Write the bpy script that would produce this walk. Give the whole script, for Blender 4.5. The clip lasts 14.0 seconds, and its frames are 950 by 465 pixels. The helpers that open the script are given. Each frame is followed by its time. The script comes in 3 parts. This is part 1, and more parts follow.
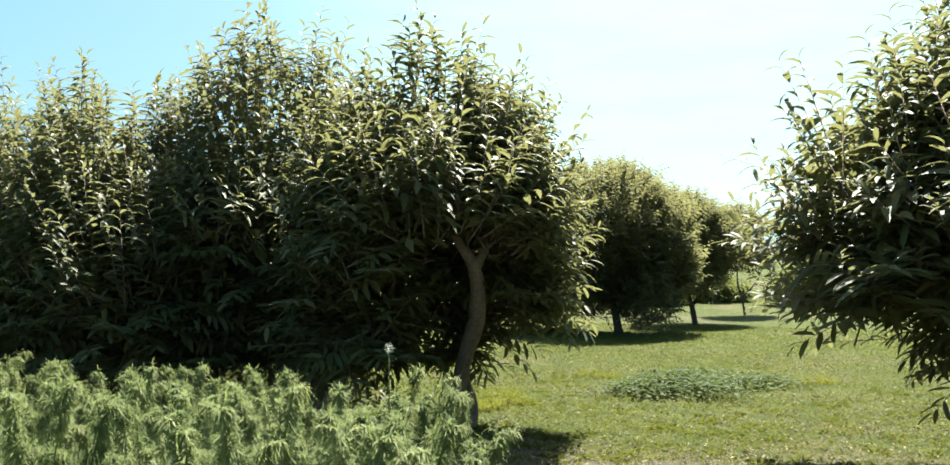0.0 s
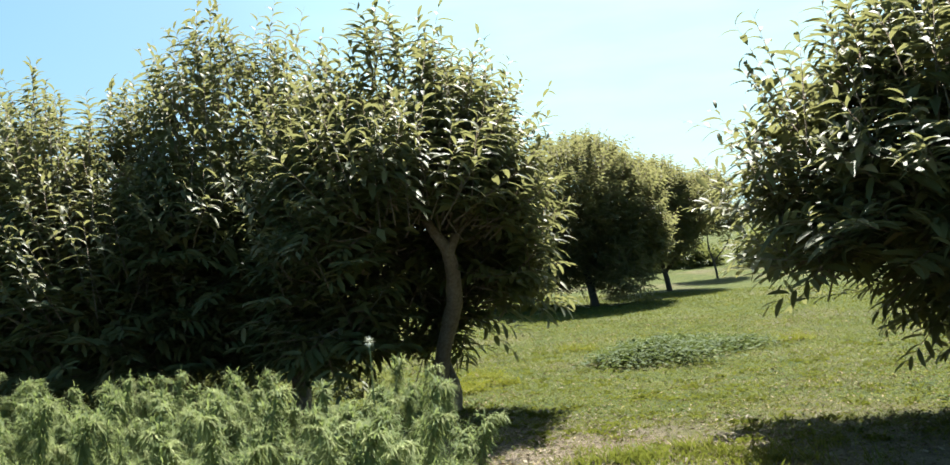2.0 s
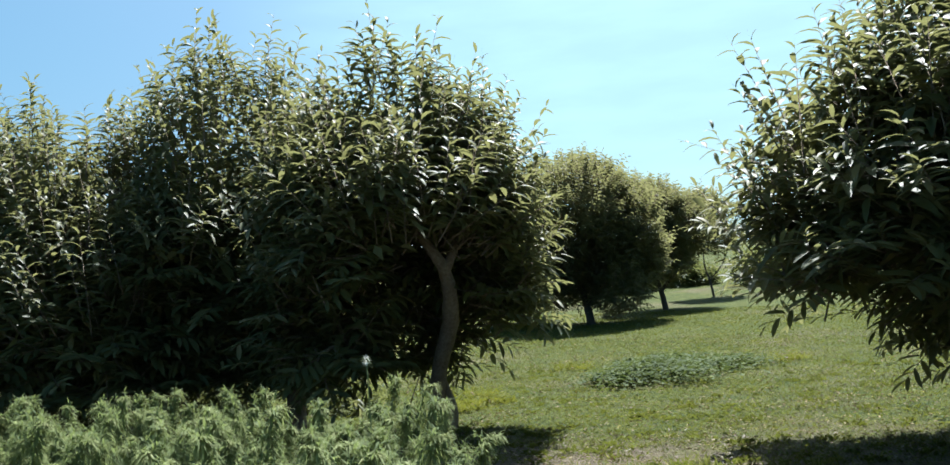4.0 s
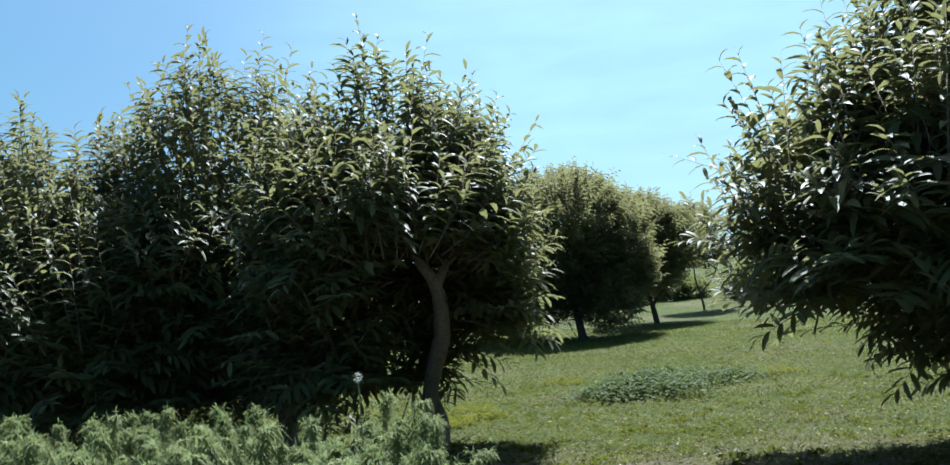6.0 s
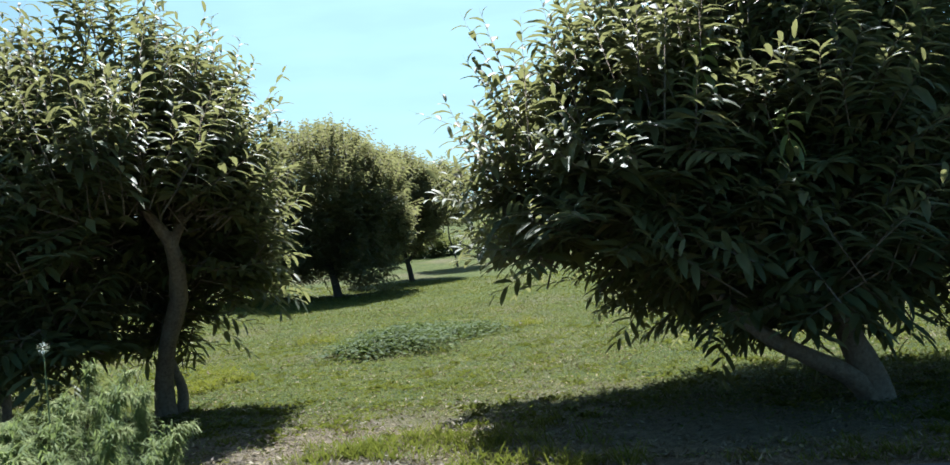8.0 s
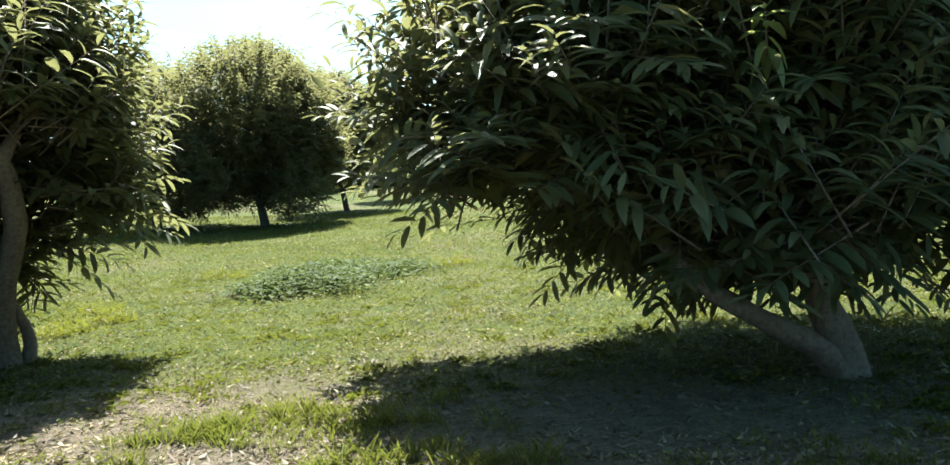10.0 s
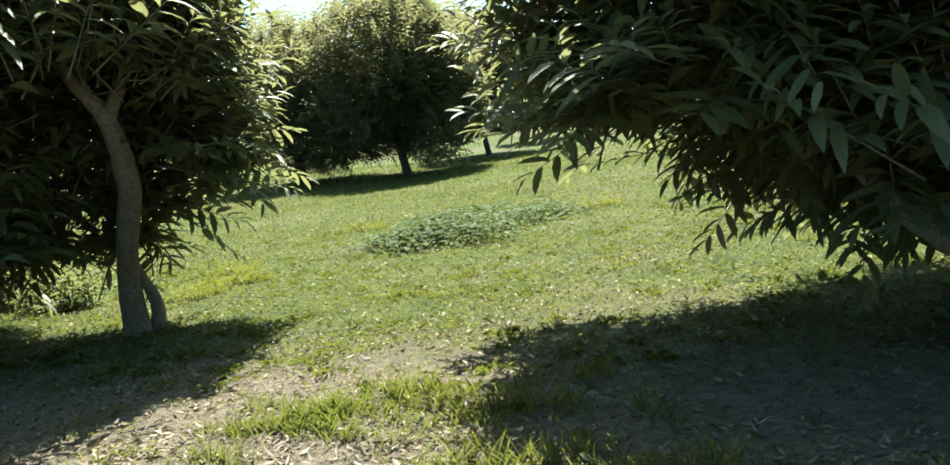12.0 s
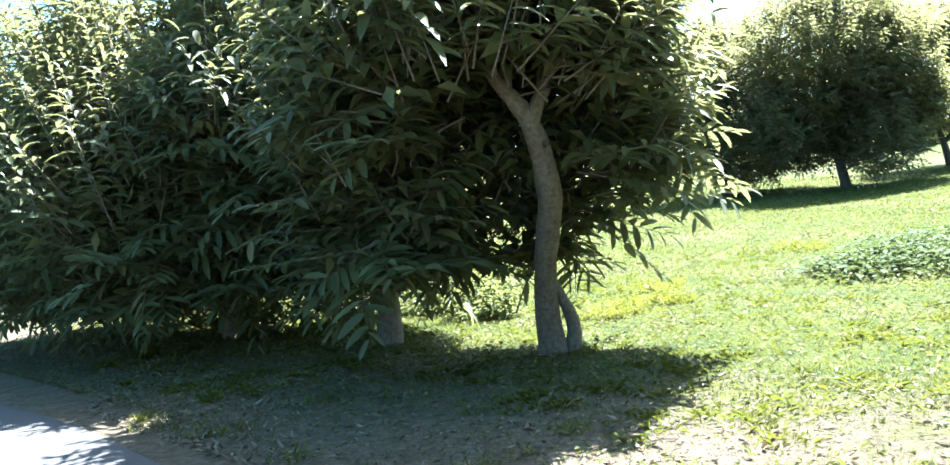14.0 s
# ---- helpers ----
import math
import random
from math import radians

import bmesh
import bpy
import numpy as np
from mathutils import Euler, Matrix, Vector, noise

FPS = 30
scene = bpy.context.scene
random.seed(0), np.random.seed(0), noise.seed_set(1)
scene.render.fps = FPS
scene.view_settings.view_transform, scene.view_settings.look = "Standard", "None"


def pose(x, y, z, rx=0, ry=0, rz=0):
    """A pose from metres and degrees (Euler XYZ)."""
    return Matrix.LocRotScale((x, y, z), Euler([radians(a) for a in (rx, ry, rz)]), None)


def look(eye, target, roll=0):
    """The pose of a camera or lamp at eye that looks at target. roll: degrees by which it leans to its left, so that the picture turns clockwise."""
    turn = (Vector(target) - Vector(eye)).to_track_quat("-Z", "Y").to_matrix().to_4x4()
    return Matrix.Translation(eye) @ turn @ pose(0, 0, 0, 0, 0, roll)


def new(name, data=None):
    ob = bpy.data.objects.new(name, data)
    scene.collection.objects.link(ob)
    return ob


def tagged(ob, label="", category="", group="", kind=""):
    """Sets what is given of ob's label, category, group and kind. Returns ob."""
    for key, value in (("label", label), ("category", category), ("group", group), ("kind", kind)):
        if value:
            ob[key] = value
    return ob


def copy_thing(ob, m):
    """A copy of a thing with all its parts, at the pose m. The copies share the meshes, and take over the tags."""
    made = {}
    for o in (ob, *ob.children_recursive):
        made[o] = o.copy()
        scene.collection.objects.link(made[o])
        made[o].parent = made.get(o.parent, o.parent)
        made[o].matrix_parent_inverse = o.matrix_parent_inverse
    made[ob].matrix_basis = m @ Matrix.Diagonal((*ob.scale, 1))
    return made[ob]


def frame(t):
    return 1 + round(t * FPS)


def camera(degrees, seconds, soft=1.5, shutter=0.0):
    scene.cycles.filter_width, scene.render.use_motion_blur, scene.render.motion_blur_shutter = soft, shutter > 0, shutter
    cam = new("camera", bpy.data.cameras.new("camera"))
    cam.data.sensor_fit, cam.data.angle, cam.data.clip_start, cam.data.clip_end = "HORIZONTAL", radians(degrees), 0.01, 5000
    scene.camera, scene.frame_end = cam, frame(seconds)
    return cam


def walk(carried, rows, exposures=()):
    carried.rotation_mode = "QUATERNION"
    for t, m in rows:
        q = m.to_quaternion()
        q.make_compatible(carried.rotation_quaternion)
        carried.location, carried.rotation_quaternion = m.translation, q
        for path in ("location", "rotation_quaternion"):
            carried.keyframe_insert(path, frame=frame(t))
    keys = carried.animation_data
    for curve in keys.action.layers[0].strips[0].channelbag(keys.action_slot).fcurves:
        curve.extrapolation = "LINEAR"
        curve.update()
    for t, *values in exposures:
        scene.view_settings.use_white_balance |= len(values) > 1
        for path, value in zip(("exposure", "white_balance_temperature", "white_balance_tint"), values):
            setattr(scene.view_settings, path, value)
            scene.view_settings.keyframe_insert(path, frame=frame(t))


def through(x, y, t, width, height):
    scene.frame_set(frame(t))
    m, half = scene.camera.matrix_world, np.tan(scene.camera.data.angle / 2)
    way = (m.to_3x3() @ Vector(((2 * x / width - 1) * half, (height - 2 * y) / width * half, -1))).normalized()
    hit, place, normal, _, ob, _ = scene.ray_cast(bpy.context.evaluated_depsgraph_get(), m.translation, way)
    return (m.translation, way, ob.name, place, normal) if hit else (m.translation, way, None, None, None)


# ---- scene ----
cam = camera(57.9, 14.0)
PATH = [
    (0, (0.073, -0.185, 1.329), (0.045, 1.802, 1.552), 0.7),
    (0.5, (0.086, -0.104, 1.318), (0.152, 1.891, 1.443), -0.0),
    (1, (0.068, -0.153, 1.326), (0.095, 1.843, 1.445), -1.7),
    (1.5, (0.072, -0.171, 1.337), (0.084, 1.821, 1.514), -2.9),
    (2, (0.065, -0.16, 1.342), (0.104, 1.832, 1.523), -3.8),
    (2.5, (0.063, -0.164, 1.338), (0.11, 1.826, 1.531), -3.4),
    (3, (0.058, -0.159, 1.346), (0.129, 1.829, 1.55), -2.8),
    (5.5, (0.058, -0.165, 1.351), (0.07, 1.82, 1.588), -4.8),
    (6, (0.06, -0.185, 1.355), (0.133, 1.797, 1.608), -3.9),
    (6.5, (0.085, -0.132, 1.363), (0.222, 1.841, 1.659), -3.9),
    (7, (0.113, -0.164, 1.363), (0.363, 1.8, 1.65), -2.8),
    (7.5, (0.136, -0.122, 1.362), (0.506, 1.835, 1.548), -3.0),
    (8, (0.232, -0.052, 1.35), (0.843, 1.849, 1.463), -5.0),
    (8.5, (0.464, 0.324, 1.38), (1.091, 2.222, 1.442), -5.1),
    (8.7, (0.576, 0.464, 1.373), (1.31, 2.324, 1.311), -6.7),
    (10.8, (1.259, 1.636, 1.363), (1.942, 3.515, 1.32), -2.2),
    (11, (1.28, 1.686, 1.401), (1.908, 3.585, 1.365), -5.1),
    (11.5, (1.415, 2.006, 1.378), (1.818, 3.964, 1.411), -5.3),
    (12, (1.504, 2.285, 1.347), (1.874, 4.244, 1.187), -6.3),
    (12.5, (1.499, 2.547, 1.343), (1.931, 4.495, 1.21), -3.9),
    (13, (1.453, 2.906, 1.323), (1.422, 4.904, 1.235), -6.0),
    (13.5, (1.454, 3.17, 1.338), (1.096, 5.133, 1.207), -9.0),
    (14, (1.316, 3.458, 1.347), (0.758, 5.378, 1.313), -5.3),
]
EXPOSURES = [(0.0, 1.8, 6350, 5), (1.5, 1.73, 6350, 5), (2.3, 1.53, 6150, 7), (3.0, 1.27, 5750, 7), (5.3, 1.3, 5650, 8), (6.5, 0.97, 5100, 7), (7.0, 0.85, 5050, 7), (7.5, 0.96, 5300, 6), (8.1, 1.38, 5650, 7), (8.7, 1.73, 5950, 7),
             (11.0, 2.02, 6050, 2), (12.5, 2.08, 6050, 5), (13.3, 2.5, 5550, 9), (14.0, 3.22, 5400, 7)]
walk(cam, [(t, look(eye, target, roll)) for t, eye, target, roll in PATH], EXPOSURES)

# ---- world, sun, exposure ----
SUN_AZ, SUN_EL = radians(18), radians(63)       # azimuth to the right of +y
world = bpy.data.worlds.new("world")
scene.world = world
world.use_nodes = True
wt = world.node_tree
sky = wt.nodes.new("ShaderNodeTexSky")
sky.sky_type, sky.sun_disc = "NISHITA", False
sky.sun_elevation, sky.sun_rotation = SUN_EL, SUN_AZ
sky.air_density, sky.dust_density, sky.ozone_density = 1.0, 3.0, 1.3
wt.nodes["Background"].inputs["Strength"].default_value = 0.06
hue = wt.nodes.new("ShaderNodeHueSaturation")
hue.inputs["Saturation"].default_value, hue.inputs["Hue"].default_value = 1.3, 0.468
wt.links.new(sky.outputs[0], hue.inputs["Color"])
# thin streaky low cloud, thickest near one place, where it paints the sun-side glow
wtc, wmap, wnoise, wramp, wmix, wdot, wnear, wmul = (wt.nodes.new(k) for k in ("ShaderNodeTexCoord", "ShaderNodeMapping", "ShaderNodeTexNoise", "ShaderNodeValToRGB", "ShaderNodeMix", "ShaderNodeVectorMath", "ShaderNodeMapRange", "ShaderNodeMath"))
wmap.inputs["Scale"].default_value, wmap.inputs["Rotation"].default_value = (5.0, 5.0, 22.0), (0.1, 0.22, 0.0)
wnoise.inputs["Scale"].default_value, wnoise.inputs["Detail"].default_value = 1.6, 7
wramp.color_ramp.elements[0].position, wramp.color_ramp.elements[1].position = 0.35, 0.75
wramp.color_ramp.elements[0].color, wramp.color_ramp.elements[1].color = (0.36, 0.36, 0.36, 1), (0.62, 0.62, 0.62, 1)
wdot.operation, wdot.inputs[1].default_value = "DOT_PRODUCT", (0.26, 0.94, 0.21)
wnear.inputs["From Min"].default_value, wnear.inputs["From Max"].default_value = 0.84, 0.985
wnear.interpolation_type = "SMOOTHSTEP"
wmul.operation = "MULTIPLY"
wmix.data_type = "RGBA"
wmix.inputs[7].default_value = (5.6, 8.2, 7.8, 1)
wt.links.new(wtc.outputs["Generated"], wmap.inputs["Vector"])
wt.links.new(wtc.outputs["Generated"], wdot.inputs[0])
wt.links.new(wdot.outputs["Value"], wnear.inputs["Value"])
wt.links.new(wmap.outputs[0], wnoise.inputs["Vector"])
wt.links.new(wnoise.outputs["Fac"], wramp.inputs[0])
wt.links.new(wramp.outputs[0], wmul.inputs[0])
wt.links.new(wnear.outputs[0], wmul.inputs[1])
wt.links.new(wmul.outputs[0], wmix.inputs[0])
wt.links.new(hue.outputs[0], wmix.inputs[6])
wt.links.new(wmix.outputs[2], wt.nodes["Background"].inputs["Color"])
sun = new("sun", bpy.data.lights.new("sun", "SUN"))
sun.data.energy, sun.data.angle, sun.data.color = 6.5, radians(0.55), (1.0, 0.95, 0.86)
SUN_DIR = Vector((math.sin(SUN_AZ) * math.cos(SUN_EL), math.cos(SUN_AZ) * math.cos(SUN_EL), math.sin(SUN_EL)))
sun.matrix_world = look(SUN_DIR * 60, (0, 0, 0))

# ---- materials ----
def node_mat(name):
    m = bpy.data.materials.new(name)
    m.use_nodes = True
    return m, m.node_tree.nodes, m.node_tree.links, m.node_tree.nodes["Principled BSDF"]


def ramp(nodes, links, source, stops):
    r = nodes.new("ShaderNodeValToRGB")
    e = r.color_ramp.elements
    while len(e) < len(stops):
        e.new(0.5)
    for el, (p, c) in zip(e, stops):
        el.position, el.color = p, (*c, 1)
    links.new(source, r.inputs[0])
    return r.outputs[0]


def noise_tex(nodes, links, scale, detail=4, rough=0.6, coords="Object"):
    tc = nodes.new("ShaderNodeTexCoord")
    n = nodes.new("ShaderNodeTexNoise")
    n.inputs["Scale"].default_value, n.inputs["Detail"].default_value, n.inputs["Roughness"].default_value = scale, detail, rough
    links.new(tc.outputs[coords], n.inputs["Vector"])
    return n.outputs["Fac"]


def mixed(nodes, links, fac, a, b, mode="MIX"):
    m = nodes.new("ShaderNodeMix")
    m.data_type, m.blend_type = "RGBA", mode
    for value, sock in ((fac, m.inputs[0]), (a, m.inputs[6]), (b, m.inputs[7])):
        if isinstance(value, (int, float)):
            sock.default_value = value
        elif isinstance(value, tuple):
            sock.default_value = (*value, 1)
        else:
            links.new(value, sock)
    return m.outputs[2]


def bumped(nodes, links, bsdf, height, strength, distance):
    b = nodes.new("ShaderNodeBump")
    b.inputs["Strength"].default_value, b.inputs["Distance"].default_value = strength, distance
    links.new(height, b.inputs["Height"])
    links.new(b.outputs[0], bsdf.inputs["Normal"])


def leaf_mat(name, stops, rough=0.5, glow=0.28, through=(0.36, 0.39, 0.12), gloss=0.55, clumps=((0.72, 0.78, 0.75), (1.15, 1.1, 0.95))):
    """Leaf: varied green by leaf and by clump, a waxy face, light passing through."""
    m, n, l, b = node_mat(name)
    geo = n.new("ShaderNodeNewGeometry")
    info = n.new("ShaderNodeObjectInfo")
    add = n.new("ShaderNodeMath")
    add.operation = "ADD"
    l.new(geo.outputs["Random Per Island"], add.inputs[0])
    l.new(info.outputs["Random"], add.inputs[1])
    frac = n.new("ShaderNodeMath")
    frac.operation = "FRACT"
    l.new(add.outputs[0], frac.inputs[0])
    per_leaf = ramp(n, l, frac.outputs[0], stops)
    clump = ramp(n, l, noise_tex(n, l, 1.1, 3), [(0.3, clumps[0]), (0.7, clumps[1])])
    col = mixed(n, l, 1.0, per_leaf, clump, "MULTIPLY")
    l.new(col, b.inputs["Base Color"])
    b.inputs["Roughness"].default_value = rough
    b.inputs["Specular IOR Level"].default_value = gloss
    bumped(n, l, b, noise_tex(n, l, 60, 2), 0.25, 0.004)
    tr = n.new("ShaderNodeBsdfTranslucent")
    tr.inputs["Color"].default_value = (*through, 1)
    mix = n.new("ShaderNodeMixShader")
    mix.inputs[0].default_value = glow
    l.new(b.outputs[0], mix.inputs[1])
    l.new(tr.outputs[0], mix.inputs[2])
    l.new(mix.outputs[0], n["Material Output"].inputs["Surface"])
    return m


LEAF = leaf_mat("chestnut_leaf", [(0.0, (0.046, 0.06, 0.028)), (0.5, (0.08, 0.09, 0.043)), (0.85, (0.118, 0.118, 0.06)), (1.0, (0.165, 0.15, 0.08))], 0.55, 0.3, (0.29, 0.29, 0.11), 0.3)
LEAF_FAR = leaf_mat("far_leaf", [(0.0, (0.044, 0.052, 0.026)), (0.6, (0.075, 0.077, 0.04)), (1.0, (0.17, 0.135, 0.08))], 0.6, 0.3, (0.33, 0.33, 0.13), 0.3)
WEED_LEAF = leaf_mat("weed_leaf", [(0.0, (0.078, 0.108, 0.042)), (0.6, (0.122, 0.152, 0.062)), (1.0, (0.175, 0.2, 0.092))], 0.7, 0.38, (0.215, 0.265, 0.085), 0.15)
PATCH = ((0.55, 0.78, 0.6), (1.4, 1.16, 1.1))
GRASS = leaf_mat("grass_blade", [(0.0, (0.028, 0.045, 0.007)), (0.5, (0.074, 0.088, 0.015)), (1.0, (0.2, 0.188, 0.055))], 0.55, 0.33, (0.17, 0.19, 0.03), 0.08, PATCH)
YELLOW_HERB = leaf_mat("herb_leaf", [(0.0, (0.045, 0.07, 0.022)), (0.7, (0.08, 0.112, 0.038)), (1.0, (0.13, 0.155, 0.06))], 0.7, 0.2, gloss=0.08)
STRAW = leaf_mat("dry_straw", [(0.0, (0.11, 0.088, 0.045)), (0.6, (0.18, 0.145, 0.08)), (1.0, (0.28, 0.225, 0.14))], 0.75, 0.15, (0.12, 0.1, 0.05), 0.25)
HERB = leaf_mat("herb_leaf", [(0.0, (0.032, 0.052, 0.014)), (0.7, (0.055, 0.081, 0.024)), (1.0, (0.087, 0.104, 0.037))], 0.6, 0.2, gloss=0.25)
GOLD_HERB = leaf_mat("yellow_herb_leaf", [(0.0, (0.075, 0.095, 0.01)), (0.6, (0.12, 0.135, 0.016)), (1.0, (0.18, 0.18, 0.026))], 0.6, 0.3, (0.24, 0.25, 0.03), 0.2)
BROAD_HERB = leaf_mat("broad_herb_leaf", [(0.0, (0.03, 0.05, 0.014)), (0.7, (0.052, 0.076, 0.024)), (1.0, (0.1, 0.12, 0.045))], 0.7, 0.22, (0.14, 0.18, 0.045), 0.12)
LITTER = leaf_mat("dry_leaf", [(0.0, (0.07, 0.045, 0.03)), (0.5, (0.13, 0.095, 0.063)), (0.93, (0.19, 0.15, 0.108)), (1.0, (0.3, 0.26, 0.21))], 0.7, 0.1, (0.173, 0.116, 0.058))


def make_bark():
    m, n, l, b = node_mat("bark")
    fine = noise_tex(n, l, 26, 8, 0.7)
    big = noise_tex(n, l, 4, 3)
    c = mixed(n, l, big, (0.14, 0.10, 0.075), (0.27, 0.22, 0.17))
    c = mixed(n, l, ramp(n, l, fine, [(0.35, (0, 0, 0)), (0.62, (1, 1, 1))]), mixed(n, l, 1.0, c, (0.5, 0.46, 0.42), "MULTIPLY"), c)
    l.new(c, b.inputs["Base Color"])
    b.inputs["Roughness"].default_value = 0.88
    bumped(n, l, b, fine, 0.7, 0.02)
    return m


def make_ground():
    m, n, l, b = node_mat("meadow_soil")
    big = noise_tex(n, l, 0.35, 4)
    mid = noise_tex(n, l, 2.2, 6, 0.65)
    fine = noise_tex(n, l, 22, 6, 0.7)
    green = mixed(n, l, ramp(n, l, mid, [(0.35, (0, 0, 0)), (0.65, (1, 1, 1))]), (0.033, 0.05, 0.005), (0.072, 0.082, 0.010))
    straw = mixed(n, l, fine, (0.081, 0.061, 0.035), (0.167, 0.136, 0.081))
    c = mixed(n, l, ramp(n, l, big, [(0.5, (0, 0, 0)), (0.66, (0.5, 0.5, 0.5))]), green, straw)
    # bare dry soil and litter in a band along the lane
    tc = n.new("ShaderNodeTexCoord")
    dot = n.new("ShaderNodeVectorMath")
    dot.operation = "DOT_PRODUCT"
    dot.inputs[1].default_value = (0.526, 0.85, 0)
    l.new(tc.outputs["Object"], dot.inputs[0])
    wob = n.new("ShaderNodeMath")
    wob.operation = "MULTIPLY_ADD"
    wob.inputs[1].default_value = 3.4
    l.new(mid, wob.inputs[0])
    l.new(dot.outputs["Value"], wob.inputs[2])
    edge = n.new("ShaderNodeMapRange")
    edge.inputs["From Min"].default_value, edge.inputs["From Max"].default_value = 9.3, 11.1
    edge.inputs["To Min"].default_value, edge.inputs["To Max"].default_value = 0.85, 0.0
    l.new(wob.outputs[0], edge.inputs["Value"])
    soil = mixed(n, l, fine, (0.1, 0.077, 0.056), (0.26, 0.205, 0.15))
    soil = mixed(n, l, 1.0, soil, ramp(n, l, noise_tex(n, l, 7, 5, 0.7), [(0.35, (0.62, 0.62, 0.6)), (0.6, (1.1, 1.08, 1.05))]), "MULTIPLY")
    grit = noise_tex(n, l, 110, 3, 0.8)
    soil = mixed(n, l, 1.0, soil, ramp(n, l, grit, [(0.35, (0.6, 0.6, 0.6)), (0.55, (1.0, 1.0, 1.0)), (0.72, (1.5, 1.45, 1.4))]), "MULTIPLY")
    near = n.new("ShaderNodeMapRange")
    near.inputs["From Min"].default_value, near.inputs["From Max"].default_value = 3.2, 3.75
    l.new(dot.outputs["Value"], near.inputs["Value"])
    both = n.new("ShaderNodeMath")
    both.operation = "MULTIPLY"
    l.new(edge.outputs[0], both.inputs[0])
    l.new(near.outputs[0], both.inputs[1])
    c = mixed(n, l, both.outputs[0], c, soil)
    c = mixed(n, l, 1.0, c, ramp(n, l, fine, [(0.3, (0.6, 0.6, 0.6)), (0.65, (1.1, 1.1, 1.1))]), "MULTIPLY")
    l.new(c, b.inputs["Base Color"])
    b.inputs["Roughness"].default_value = 0.95
    b.inputs["Specular IOR Level"].default_value = 0.2
    bumped(n, l, b, fine, 1.0, 0.06)
    return m


def make_asphalt():
    m, n, l, b = node_mat("worn_asphalt")
    grain = noise_tex(n, l, 190, 3, 0.7)
    stain = noise_tex(n, l, 1.3, 5)
    c = mixed(n, l, stain, (0.04, 0.039, 0.04), (0.068, 0.065, 0.064))
    c = mixed(n, l, 1.0, c, ramp(n, l, grain, [(0.3, (0.65, 0.65, 0.65)), (0.7, (1.25, 1.25, 1.25))]), "MULTIPLY")
    l.new(c, b.inputs["Base Color"])
    b.inputs["Roughness"].default_value = 0.85
    bumped(n, l, b, grain, 0.5, 0.006)
    return m


def plain(name, col, rough, metal=0.0, scale=30):
    m, n, l, b = node_mat(name)
    f = noise_tex(n, l, scale, 5)
    l.new(mixed(n, l, f, tuple(v * 0.75 for v in col), tuple(min(1, v * 1.2) for v in col)), b.inputs["Base Color"])
    b.inputs["Roughness"].default_value, b.inputs["Metallic"].default_value = rough, metal
    bumped(n, l, b, f, 0.2, 0.003)
    return m


BARK, GROUND, ASPHALT = make_bark(), make_ground(), make_asphalt()
STEEL = plain("brushed_steel", (0.6, 0.6, 0.6), 0.35, 0.9)
DARK_BARK = plain("dark_bark", (0.055, 0.047, 0.04), 0.9)
STEM = plain("weed_stem", (0.18, 0.2, 0.08), 0.7)

# ---- mesh helpers ----
def mesh_of(name, verts, faces, mat, smooth=True):
    """verts: (n, 3); faces: list of equal-width index arrays."""
    me = bpy.data.meshes.new(name)
    verts = np.asarray(verts, dtype=np.float32).reshape(-1, 3)
    loops = np.concatenate([np.asarray(f).ravel() for f in faces]).astype(np.int32)
    sizes = np.concatenate([np.full(len(f), np.asarray(f).shape[1]) for f in faces]).astype(np.int32)
    starts = np.concatenate([[0], np.cumsum(sizes)[:-1]]).astype(np.int32)
    me.vertices.add(len(verts))
    me.vertices.foreach_set("co", verts.ravel())
    me.loops.add(len(loops))
    me.loops.foreach_set("vertex_index", loops)
    me.polygons.add(len(sizes))
    me.polygons.foreach_set("loop_start", starts)
    me.polygons.foreach_set("loop_total", sizes)
    me.polygons.foreach_set("use_smooth", np.full(len(sizes), smooth))
    me.update(calc_edges=True)
    me.materials.append(mat)
    return me


def part(name, me, parent, label=""):
    ob = new(name, me)
    ob.parent = parent
    return tagged(ob, label)


def rise(x, y):
    """Height of the meadow: level along the lane, a gentle slope beyond."""
    s = np.asarray(y) * 0.9 + np.asarray(x) * 0.3 - 14.0
    return 0.075 * np.log1p(np.exp(np.clip(s / 3, -30, 30))) * 3 + 0.06 * np.log1p(np.exp(np.clip((s - 26) / 5, -30, 30))) * 5 + 0.011 * np.sin(np.asarray(x) * 0.9) * np.sin(np.asarray(y) * 0.7)


LANE = (0.526, 0.85)


def unit(v):
    return v / np.maximum(np.linalg.norm(v, axis=-1, keepdims=True), 1e-9)


